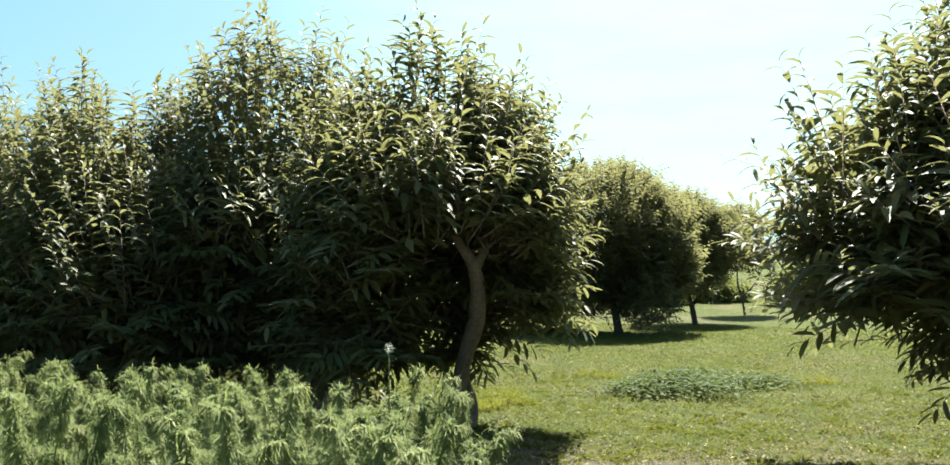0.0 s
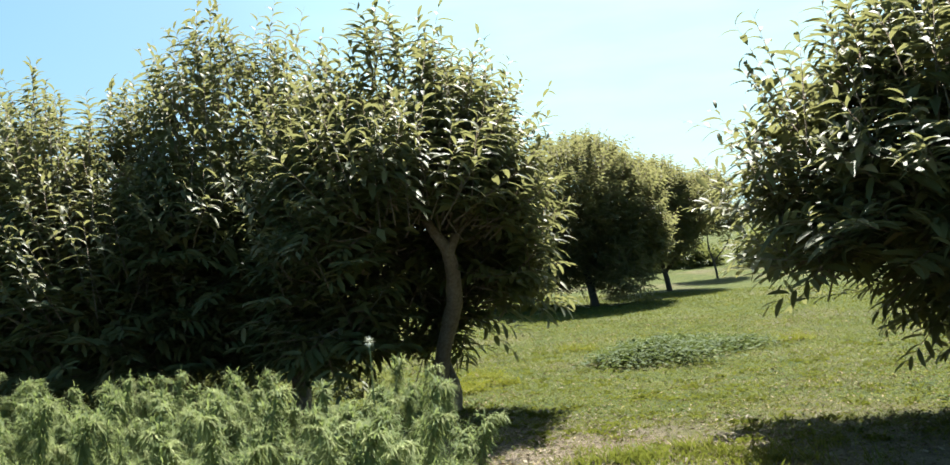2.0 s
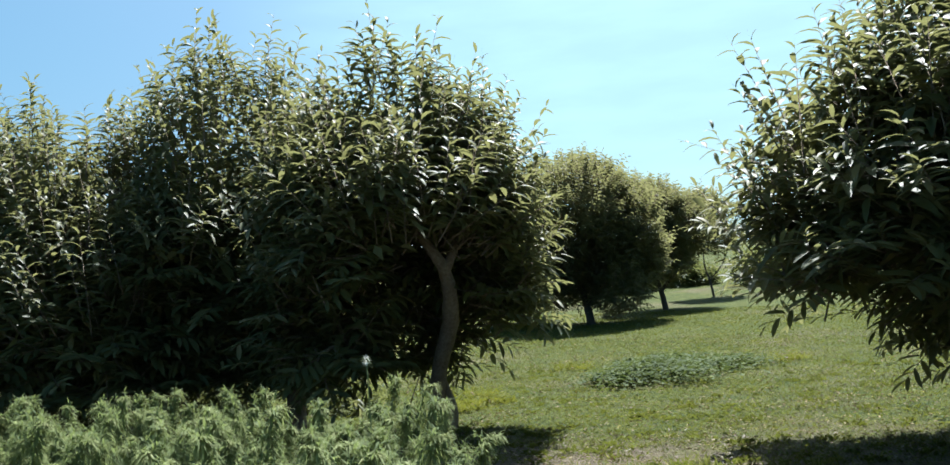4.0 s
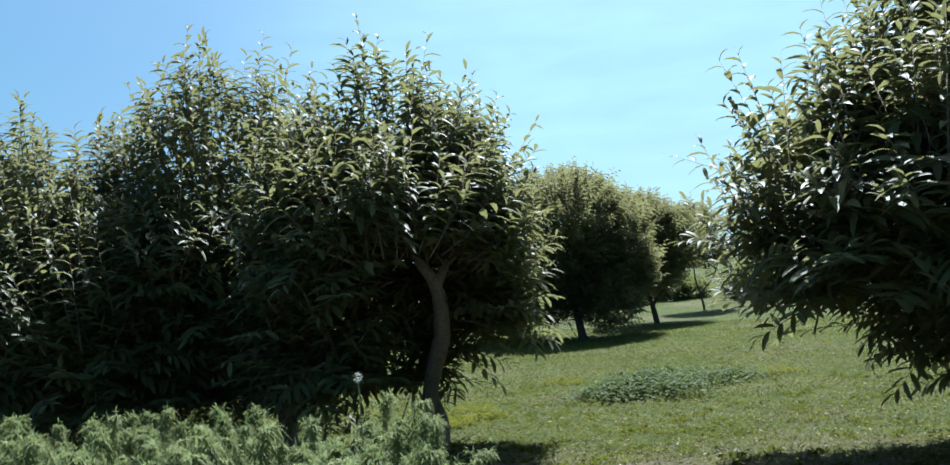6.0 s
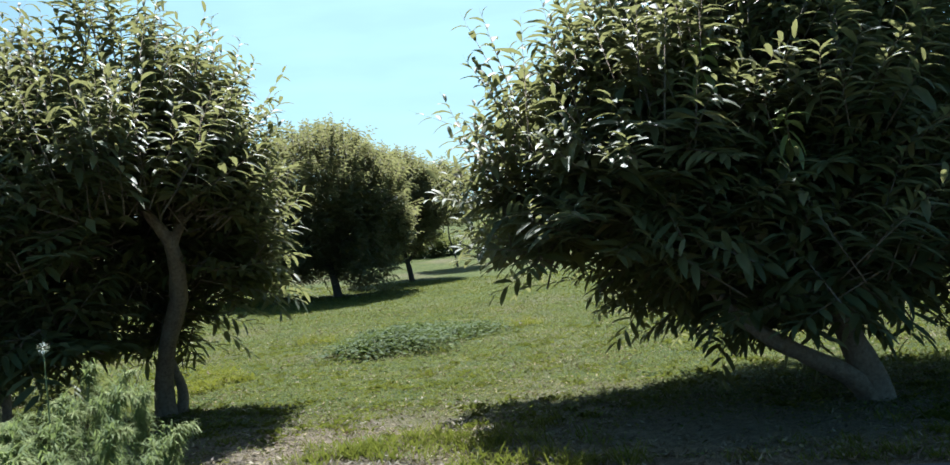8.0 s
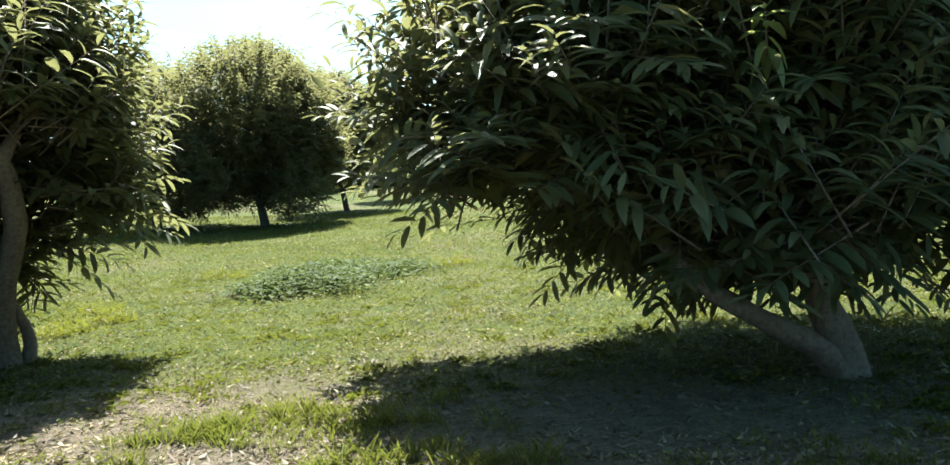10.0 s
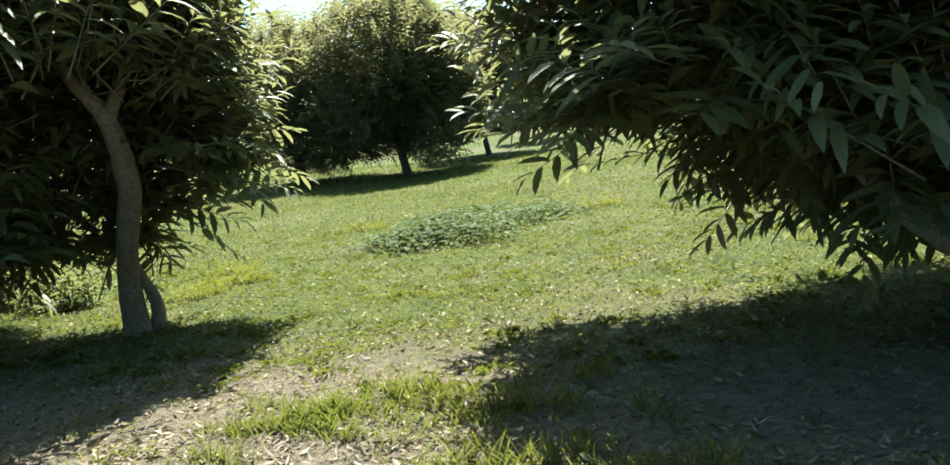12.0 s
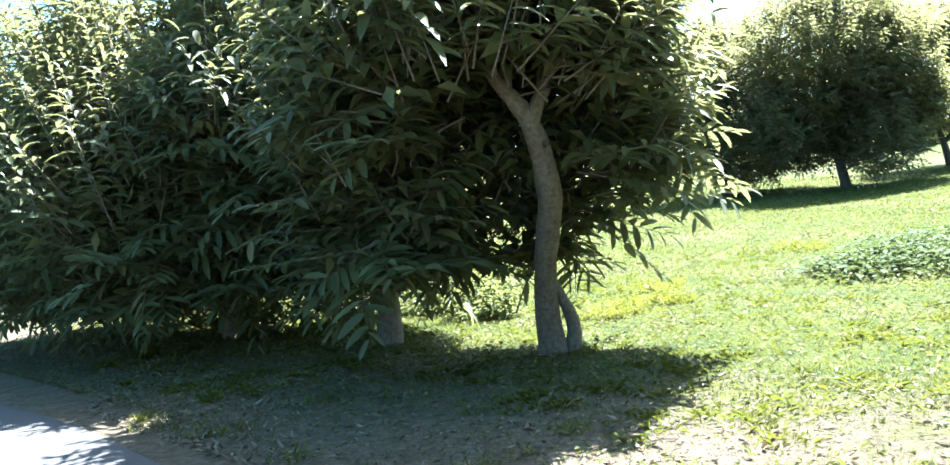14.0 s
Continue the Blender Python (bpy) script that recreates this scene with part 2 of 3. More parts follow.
def leaf_cloud(pos, way, up, length, width, droop, rng, simple=False):
    """Vertices and faces of many folded, arching, pointed leaves: arrays of n base points, directions and face normals."""
    n = len(pos)
    side = unit(np.cross(way, up))
    up = unit(np.cross(side, way))
    ts = np.array([0.0, 0.18, 0.5, 0.8, 1.0])
    L, W, D = length[:, None], width[:, None], droop[:, None]
    mid = []
    for t in ts:
        mid.append(pos + way * L * t - (up * 0.6 + np.array([0, 0, 0.4])) * L * D * t * t)
    if simple == "thread":
        v = np.stack([mid[0], mid[2] + side * W * 0.5, mid[4], mid[2] - side * W * 0.5], 1)
        k = np.arange(n)[:, None] * 4
        return v.reshape(-1, 3), [k + np.array([[0, 1, 3]]), k + np.array([[1, 2, 3]])]
    if simple:
        w = side * W * 0.5
        m = pos + way * L * 0.45 - up * W * 0.15
        v = np.stack([mid[0], m + w + up * W * 0.2, mid[4], m - w + up * W * 0.2], 1)
        k = np.arange(n)[:, None] * 4
        return v.reshape(-1, 3), [k + np.array([[0, 1, 2]]), k + np.array([[0, 2, 3]])]
    fold = up * W * 0.16
    rows = [mid[0]]
    for t, w in ((1, 0.34), (2, 0.5), (3, 0.36)):
        rows += [mid[t] + side * W * w + fold, mid[t], mid[t] - side * W * w + fold]
    v = np.stack(rows + [mid[4]], 1)
    k = np.arange(n)[:, None] * 11
    tri = [k + np.array([f]) for f in ((0, 2, 1), (0, 3, 2), (7, 8, 10), (8, 9, 10))]
    quad = [k + np.array([f]) for f in ((1, 2, 5, 4), (2, 3, 6, 5), (4, 5, 8, 7), (5, 6, 9, 8))]
    return v.reshape(-1, 3), tri + quad


def tube(points, radii, sides=9, rng=None, lumps=0.0):
    """A tapered, uneven tube along points."""
    points, radii = np.asarray(points, float), np.asarray(radii, float)
    # refine along a smooth line
    k = np.linspace(0, len(points) - 1, (len(points) - 1) * 4 + 1)
    idx = np.arange(len(points))
    sm = np.stack([np.interp(k, idx, points[:, i]) for i in range(3)], 1)
    sm[1:-1] = (sm[:-2] + 2 * sm[1:-1] + sm[2:]) / 4
    rr = np.interp(k, idx, radii)
    tang = unit(np.gradient(sm, axis=0))
    ref = np.array([0.3, 1.0, 0.1])
    a = unit(np.cross(tang, ref))
    b = np.cross(tang, a)
    ang = np.linspace(0, 2 * math.pi, sides, endpoint=False)
    r = rr[:, None] * (1 + (rng.normal(0, lumps, (len(k), sides)) if lumps else 0))
    v = sm[:, None, :] + r[..., None] * (np.cos(ang)[None, :, None] * a[:, None, :] + np.sin(ang)[None, :, None] * b[:, None, :])
    q = []
    for i in range(len(k) - 1):
        for j in range(sides):
            q.append((i * sides + j, i * sides + (j + 1) % sides, (i + 1) * sides + (j + 1) % sides, (i + 1) * sides + j))
    cap = [[(len(k) - 1) * sides + j for j in range(sides)]]
    return v.reshape(-1, 3), [np.array(q), np.array(cap)]


def join(chunks):
    vs, fs, base = [], [], 0
    for v, f in chunks:
        vs.append(v)
        fs += [np.asarray(x) + base for x in f]
        base += len(v)
    return np.concatenate(vs), fs


# one leaf, in three bends, for the leaves that stand out singly
def single_leaf(name, droop, mat):
    v, f = leaf_cloud(np.zeros((1, 3)), np.array([[0, 1.0, 0]]), np.array([[0, 0, 1.0]]), np.array([0.19]), np.array([0.07]), np.array([droop]), None)
    return mesh_of(name, v, f, mat)


LONE = [single_leaf("leaf", d, LEAF) for d in (0.15, 0.4, 0.7)]


def outside(p, boxes):
    ok = np.ones(len(p), bool)
    for lo, hi in boxes:
        ok &= ~np.all((p > np.array(lo)) & (p < np.array(hi)), axis=1)
    return ok


def shoots(lobes, n_shoots, per, rng, inner, base, simple, size, tops, clear):
    """Leaves of a crown. lobes: (centre, radii) of its masses. Leafy shoots stand out of the surface; loose leaves fill the inside."""
    vol = np.array([np.prod(r) ** (2 / 3) for _, r in lobes])
    which = rng.choice(len(lobes), n_shoots, p=vol / vol.sum())
    C = np.array([c for c, _ in lobes], float)[which]
    R = np.array([r for _, r in lobes], float)[which]
    d = unit(rng.normal(0, 1, (n_shoots, 3)))
    depth = 1.02 - np.abs(rng.normal(0, 0.2, n_shoots))
    lump = 1 + 0.1 * np.sin(d[:, 0] * 7 + which) * np.sin(d[:, 1] * 6) * np.sin(d[:, 2] * 8 + 1)
    p = C + R * d * (depth * lump)[:, None]
    keep = (p[:, 2] > base) & outside(p, clear)
    p, d = p[keep], d[keep]
    n = len(p)
    # shoots rise from the upper crown and spread level from the lower
    axis = unit(d * np.array([0.65, 0.65, 0.2]) + np.array([0, 0, 1.0]) * np.clip(d[:, 2:] + 0.62, 0.02, 1.4) + rng.normal(0, 0.2, (n, 3)))
    length = rng.uniform(0.5, 0.9, n) * size * np.where(rng.random(n) < tops * np.where(d[:, 2] > 0.4, 2, 1), 1.5, 1.0)
    # two ranks of arching leaves, one after the other along each shoot, and a tuft at its tip
    u = np.tile(np.linspace(0.08, 1.0, per), (n, 1))
    flat = unit(np.cross(axis, np.array([0, 0, 1.0]) + rng.normal(0, 0.3, (n, 3))))
    over = np.cross(flat, axis)
    ph = np.where(np.arange(per) % 2 == 0, 0.0, math.pi) + rng.normal(0, 0.22, (n, per)) * (0.6 + np.clip(axis[:, 2:], 0, 1)) + np.linspace(0, 1.3, per) * np.clip(axis[:, 2:], 0, 1)
    rad = np.cos(ph)[..., None] * flat[:, None] + np.sin(ph)[..., None] * over[:, None]
    way = unit(rad * (0.95 - 0.4 * u[..., None] ** 3) + axis[:, None] * (0.36 + 0.6 * u[..., None] ** 4) + np.array([0, 0, 1.0]) * (0.08 + 0.3 * np.clip(axis[:, None, 2:], 0, 1)))
    pos = p[:, None] + axis[:, None] * ((u - 0.3) * length[:, None])[..., None]
    way, pos = way.reshape(-1, 3), pos.reshape(-1, 3)
    up = np.repeat(axis, per, 0) * 0.3 + np.array([0, 0, 0.9]) + 0.2 * rng.normal(0, 1, (len(pos), 3))
    ll = rng.uniform(0.22, 0.32, len(pos)) * size * np.tile(np.interp(np.linspace(0, 1, per), [0, 0.6, 1], [1.05, 1.0, 0.62]), n)
    chunks = [leaf_cloud(pos, way, up, ll, ll * rng.uniform(0.22, 0.28, len(pos)), np.repeat(np.clip(0.3 + 0.5 * axis[:, 2], 0.25, 0.72), per) * rng.uniform(0.75, 1.2, len(pos)), rng, simple)]
    if inner:
        which = rng.choice(len(lobes), inner, p=vol / vol.sum())
        C = np.array([c for c, _ in lobes], float)[which]
        R = np.array([r for _, r in lobes], float)[which]
        q = C + R * unit(rng.normal(0, 1, (inner, 3))) * (rng.random(inner) ** 0.45 * 0.9)[:, None]
        q = q[(q[:, 2] > base) & outside(q, clear)]
        w = unit(rng.normal(0, 1, (len(q), 3)) * np.array([1, 1, 0.35]) + np.array([0, 0, -0.15]))
        ll = rng.uniform(0.18, 0.27, len(q)) * size
        chunks.append(leaf_cloud(q, w, np.tile(np.array([0.1, 0.1, 1.0]), (len(q), 1)) + rng.normal(0, 0.5, (len(q), 3)), ll, ll * 0.4, rng.uniform(0.15, 0.5, len(q)), rng, True))
    return join(chunks), p, axis, length


def tree(label, foot, trunks, lobes, seed, n_shoots=900, per=13, inner=3500, base=0.45, simple=False, size=1.0, tops=0.2, leaf=LEAF, lone=0, twigs=26, clear=(), bark=None):
    """A tree: Empty at its foot; trunk, limbs, twigs, crown, and single leaves on the side of the lane."""
    rng = np.random.default_rng(seed)
    t = tagged(new("tree"), label, "tree", "orchard trees")
    t.location = foot
    o = np.array(foot, float)
    for i, (pts, radii) in enumerate(trunks):
        v, f = tube(np.asarray(pts, float) - o, radii, 12, rng, 0.05)
        part("trunk" if i == 0 else "limb", mesh_of("trunk" if i == 0 else "limb", v, f, bark or BARK), t)
    (v, f), p, axis, length = shoots(lobes, n_shoots, per, rng, inner, base, simple, size, tops, clear)
    crown = part("crown", mesh_of("crown", v - o, f, leaf), t)
    crown["kind"] = "stuff"
    # the slender stem of each shoot
    side = unit(np.cross(axis, np.array([0.2, 0.1, 1.0]) + axis[:, ::-1] * 0.3))
    back = np.cross(side, axis)
    foot_of, tip_of = p - axis * (0.55 * length)[:, None], p + axis * (0.85 * length)[:, None]
    th = 0.011 * size
    ring = np.stack([foot_of + side * th, foot_of - side * th * 0.5 + back * th * 0.87, foot_of - side * th * 0.5 - back * th * 0.87, tip_of], 1)
    k4 = np.arange(len(p))[:, None] * 4
    stems = part("stemwork", mesh_of("stemwork", ring.reshape(-1, 3) - o, [k4 + np.array([q]) for q in ((0, 1, 3), (1, 2, 3), (2, 0, 3))], BARK), t)
    stems["kind"] = "stuff"
    # twigs from along the limbs out to some of the shoots
    chunks = []
    for e in p[rng.choice(len(p), min(twigs, len(p)), replace=False)]:
        pts = np.asarray(trunks[int(rng.integers(len(trunks)))][0], float)
        start = pts[-1] * 0.5 + pts[-2] * 0.5 if rng.random() < 0.5 else pts[-1]
        mid = start * 0.5 + e * 0.5 + rng.normal(0, 0.18, 3) + np.array([0, 0, 0.15])
        if start[2] > base + 0.5:
            chunks.append(tube(np.array([start, mid, e]) - o, [0.018 * size, 0.011 * size, 0.004 * size], 5, rng))
    if chunks:
        v, f = join(chunks)
        part("branchwork", mesh_of("branchwork", v, f, BARK), t)["kind"] = "stuff"
    # single leaves along the tips that face the lane
    near = np.argsort(p @ np.array([LANE[0], LANE[1], 0.12]))[: lone // 2]
    for j in np.repeat(near, 2):
        lf = part("leaf", LONE[int(rng.integers(3))], crown)
        way = unit(axis[j] + rng.normal(0, 0.8, 3) * np.array([1, 1, 0.4]))
        quat = Vector(way).to_track_quat("Y", "Z")
        k = float(rng.uniform(0.7, 1.05))
        lf.matrix_basis = Matrix.LocRotScale(Vector(p[j] + axis[j] * length[j] * rng.uniform(0.0, 0.6) - o), quat, (k, k, k))
    return t


# ---- ground and lane ----
def sheet(xs, ys):
    X, Y = np.meshgrid(xs, ys, indexing="ij")
    v = np.stack([X, Y, rise(X, Y)], -1).reshape(-1, 3)
    nx, ny = len(xs), len(ys)
    i, j = np.meshgrid(np.arange(nx - 1), np.arange(ny - 1), indexing="ij")
    a = (i * ny + j).ravel()
    return v, [np.stack([a, a + ny, a + ny + 1, a + 1], 1)]


xs = np.concatenate([-np.geomspace(900, 26, 14), np.linspace(-25, 30, 120), np.geomspace(31, 900, 14)])
ys = np.concatenate([-np.geomspace(900, 9, 12), np.linspace(-8, 50, 130), np.geomspace(51, 240, 14), np.array([320, 500, 900])])
v, f = sheet(xs, np.minimum(ys, 900))
v[:, 2] = np.minimum(v[:, 2], 9.0)
ground = tagged(new("ground", mesh_of("ground", v, f, GROUND)), "green meadow floor with dry straw and bare soil patches", "ground", kind="structure")


def lane_strip(name, near, far, z, mat, rag, seed):
    """A strip along the lane between two distances from the origin's line, with ragged edges."""
    rng = np.random.default_rng(seed)
    s = np.linspace(-60, 60, 700)
    along = np.array([-LANE[1], LANE[0]])
    n2 = np.array(LANE)
    wob = np.convolve(rng.normal(0, rag, len(s) + 8), np.ones(9) / 4, "valid")
    rows = []
    for k, d in enumerate(np.linspace(near, far, 7)):
        off = d + (wob + 0.05 - 0.32 * np.exp(-((s - 4.0) / 2.0) ** 2) if k == 6 else 0) + (wob[::-1] if k == 0 else 0)
        xy = s[:, None] * along + np.asarray(off).reshape(-1, 1) * n2
        rows.append(np.column_stack([xy, np.full(len(s), z - (0.03 if k in (0, 6) else 0))]))
    v = np.concatenate(rows)
    m = len(s)
    i = np.arange(m - 1)
    q = np.concatenate([np.stack([r * m + i, r * m + i + 1, (r + 1) * m + i + 1, (r + 1) * m + i], 1) for r in range(6)])
    return mesh_of(name, v, [q[:, ::-1]], mat)


road = tagged(new("road", lane_strip("road", 3.72, 5.88, 0.034, ASPHALT, 0.035, 3)), "narrow worn grey asphalt lane beside the orchard", "road", kind="structure")

# ---- orchard trees ----
RIGHT = tree("broad chestnut tree with a leaning forked trunk by the lane", (5.75, 6.15, 0), [
    ([(5.78, 6.15, -0.1), (5.7, 6.12, 0.25), (5.6, 6.15, 0.5), (5.45, 6.2, 0.95), (5.5, 6.7, 1.8), (5.7, 7.1, 2.8)], [0.19, 0.14, 0.115, 0.1, 0.08, 0.05]),
    ([(5.68, 6.12, 0.1), (5.42, 6.1, 0.3), (5.08, 6.12, 0.47), (4.75, 6.3, 0.7), (4.62, 6.85, 1.15), (4.4, 7.3, 2.1)], [0.11, 0.085, 0.075, 0.065, 0.05, 0.03]),
    ], [((6.3, 7.6, 2.5), (2.0, 1.9, 2.7)), ((5.7, 6.1, 2.45), (1.6, 1.0, 0.9)), ((4.15, 7.5, 2.3), (1.25, 1.5, 1.3)), ((4.4, 6.5, 2.5), (1.2, 0.9, 0.8)), ((5.0, 7.4, 2.4), (1.45, 1.75, 1.9)), ((7.3, 7.1, 2.9), (2.0, 1.9, 3.3)), ((6.4, 7.6, 4.2), (1.8, 1.6, 2.0)), ((5.2, 6.6, 1.75), (1.25, 1.2, 1.1)), ((6.4, 6.4, 1.75), (1.3, 1.2, 1.05)), ((3.2, 7.8, 2.3), (0.5, 0.5, 0.45)), ((3.65, 8.9, 2.3), (0.6, 0.65, 0.5)), ((4.05, 7.1, 1.9), (0.85, 0.9, 0.7)), ((4.6, 6.15, 1.4), (0.8, 0.5, 0.65)), ((3.5, 7.55, 2.75), (0.6, 0.8, 0.75)), ((3.3, 7.3, 1.65), (0.45, 0.5, 0.25)), ((5.6, 7.7, 1.35), (1.3, 1.0, 0.85)), ((5.2, 5.75, 1.4), (1.1, 0.6, 0.6))],
    11, 2600, 13, 7500, 0.6, tops=0.06, lone=300, twigs=4, clear=[((5.3, 5.0, 0), (6.1, 6.6, 0.75)), ((6.6, 4.0, 0), (9.5, 9.0, 0.85)), ((2, 4, 0), (4.0, 11, 1.5)), ((3.9, 4, 0), (4.4, 10, 1.25)), ((4.3, 4, 0), (4.9, 10, 0.88)), ((4.9, 4, 0), (7, 10, 0.7))])
TALL = tree("round chestnut tree with a bent bare trunk beside the lane", (-0.3, 11.25, 0), [
    ([(-0.28, 11.25, -0.1), (-0.3, 11.1, 0.4), (-0.2, 10.78, 0.95), (-0.03, 10.42, 1.45), (-0.03, 10.15, 1.85), (-0.09, 10.02, 2.12), (-0.3, 9.95, 2.4), (-0.42, 10.0, 2.8)], [0.16, 0.11, 0.098, 0.105, 0.092, 0.075, 0.055, 0.04]),
    ([(-0.07, 10.03, 2.05), (0.05, 10.05, 2.27), (0.12, 10.3, 2.65)], [0.07, 0.052, 0.03]),
    ([(-0.12, 11.27, -0.05), (-0.07, 11.2, 0.32), (-0.2, 10.9, 0.8)], [0.09, 0.065, 0.03]),
    ], [((-0.6, 10.75, 2.62), (1.45, 1.4, 2.15)), ((-0.55, 9.8, 2.65), (1.3, 1.2, 0.85)), ((0.15, 10.5, 2.4), (0.8, 1.2, 1.85)), ((0.38, 10.75, 3.35), (0.68, 0.8, 0.9)), ((0.8, 10.9, 2.1), (0.5, 0.6, 0.75)), ((-1.45, 10.5, 2.1), (0.9, 1.25, 1.65)), ((-1.55, 10.8, 3.2), (0.8, 0.8, 1.15)), ((-1.05, 10.9, 1.3), (1.0, 0.95, 0.85)), ((-0.1, 11.1, 1.75), (0.75, 0.85, 0.85))],
    12, 1450, 13, 4500, 0.78, lone=300, twigs=0, clear=[((-2.4, 7.0, 0), (-0.9, 9.8, 1.9)), ((-0.9, 7.0, 0), (0.6, 10.2, 2.25)), ((-0.75, 7.0, 0), (0.5, 11.0, 1.75)), ((0.2, 9, 0), (2.5, 14, 1.2)), ((-0.5, 7.0, 0), (0.4, 10.0, 2.5)), ((-1.6, 9, 0), (0, 13, 0.9))], tops=0.1)
tree("dense dark chestnut tree with upright leafy shoots", (-2.3, 12.2, 0), [
    ([(-2.3, 12.2, -0.1), (-2.3, 12.25, 0.6), (-2.6, 12.4, 1.6), (-3.0, 12.5, 3.0)], [0.15, 0.12, 0.1, 0.05])],
    [((-3.2, 12.7, 3.0), (1.6, 1.6, 2.65)), ((-3.0, 11.6, 2.6), (1.3, 1.1, 0.9)), ((-3.3, 12.5, 1.9), (1.6, 1.5, 1.4)), ((-2.5, 12.2, 1.35), (1.15, 0.9, 0.8)), ((-3.7, 12.3, 1.3), (0.9, 0.9, 0.9))], 13, 1150, 13, 5500, 0.75, tops=0.15, clear=[((-5, 10, 0), (-2.7, 15, 0.85))])
tree("wide low chestnut tree with sunlit yellow-green shoots", (-5.05, 13.5, 0), [
    ([(-5.05, 13.5, -0.1), (-5.1, 13.5, 0.8), (-5.3, 13.5, 2.0)], [0.15, 0.12, 0.07])],
    [((-5.6, 13.0, 2.4), (1.9, 1.9, 2.45)), ((-4.9, 12.0, 2.0), (1.6, 1.7, 1.35)), ((-6.1, 13.0, 1.2), (1.0, 1.0, 0.85))], 14, 1150, 13, 6000, 0.6, tops=0.12, clear=[((-4.6, 10, 0), (-2, 15, 0.85))])
tree("leafy chestnut tree at the end of the row", (-7.5, 14.7, 0), [
    ([(-7.5, 14.7, -0.1), (-7.5, 14.7, 0.9), (-7.7, 14.7, 2.2)], [0.15, 0.12, 0.07])],
    [((-7.9, 14.4, 2.6), (2.1, 2.0, 2.6)), ((-7.2, 13.1, 1.9), (1.9, 1.8, 1.4)), ((-8.6, 14.4, 1.2), (1.1, 1.2, 0.9))], 15, 950, 12, 5500, 0.45)
def slope_tree(x, y, lobes, low, seed, thick, n, label="dense rounded orchard tree on the slope"):
    """A far orchard tree; lobes are given from its foot."""
    z = float(rise(x, y))
    tree(label, (x, y, z), [
        ([(x, y, z - 0.1), (x - 0.12, y, z + 0.7), (x - 0.35, y, z + 1.5), (x - 0.3, y, z + 2.8)], [thick, thick * 0.8, thick * 0.6, thick * 0.35]),
        ([(x - 0.12, y, z + 0.8), (x + 0.5, y - 0.1, z + 1.5), (x + 0.9, y, z + 2.3)], [thick * 0.6, thick * 0.45, thick * 0.25])],
        [((x + a, y + b, z + c), r) for (a, b, c), r in lobes], seed, n, 10, n * 3, z + low, simple=True, size=0.82, leaf=LEAF_FAR, twigs=25, tops=0.05, bark=DARK_BARK)


slope_tree(4.92, 31.3, [((-0.4, 0, 4.15), (2.3, 2.2, 2.05)), ((1.2, 0, 3.6), (1.5, 1.5, 1.7)), ((0.95, -0.4, 1.5), (1.2, 1.1, 1.25)), ((-1.5, 0, 2.3), (1.5, 1.6, 1.4)), ((-0.5, 0.6, 1.7), (1.5, 1.0, 1.1)), ((2.0, 0.3, 2.6), (1.0, 1.2, 1.0))], 0.3, 30, 0.17, 3300)
slope_tree(8.7, 35.5, [((-0.6, 0, 3.8), (1.7, 1.6, 1.7)), ((0.6, 0, 3.4), (1.6, 1.4, 1.4)), ((-0.3, 0, 2.2), (1.6, 1.4, 1.1))], 1.1, 31, 0.13, 1700, "smaller olive-green orchard tree on the slope")
slope_tree(12.1, 40.0, [((-0.2, 0, 3.9), (1.2, 1.2, 1.1)), ((0.5, 0, 2.8), (0.95, 1.0, 0.8)), ((-0.9, 0, 3.0), (0.9, 1.0, 0.9))], 1.7, 32, 0.06, 560, "thin young orchard tree with a sparse crown")
for k, (x, y) in enumerate([(1.5, 33.5), (-8.0, 28.0), (-16.0, 26.0)]):
    slope_tree(x, y, [((0, 0, 3.6), (2.2, 2.1, 2.1)), ((0.6, -0.3, 2.0), (2.3, 2.2, 1.7))], 0.35, 33 + k, 0.19, 2200)

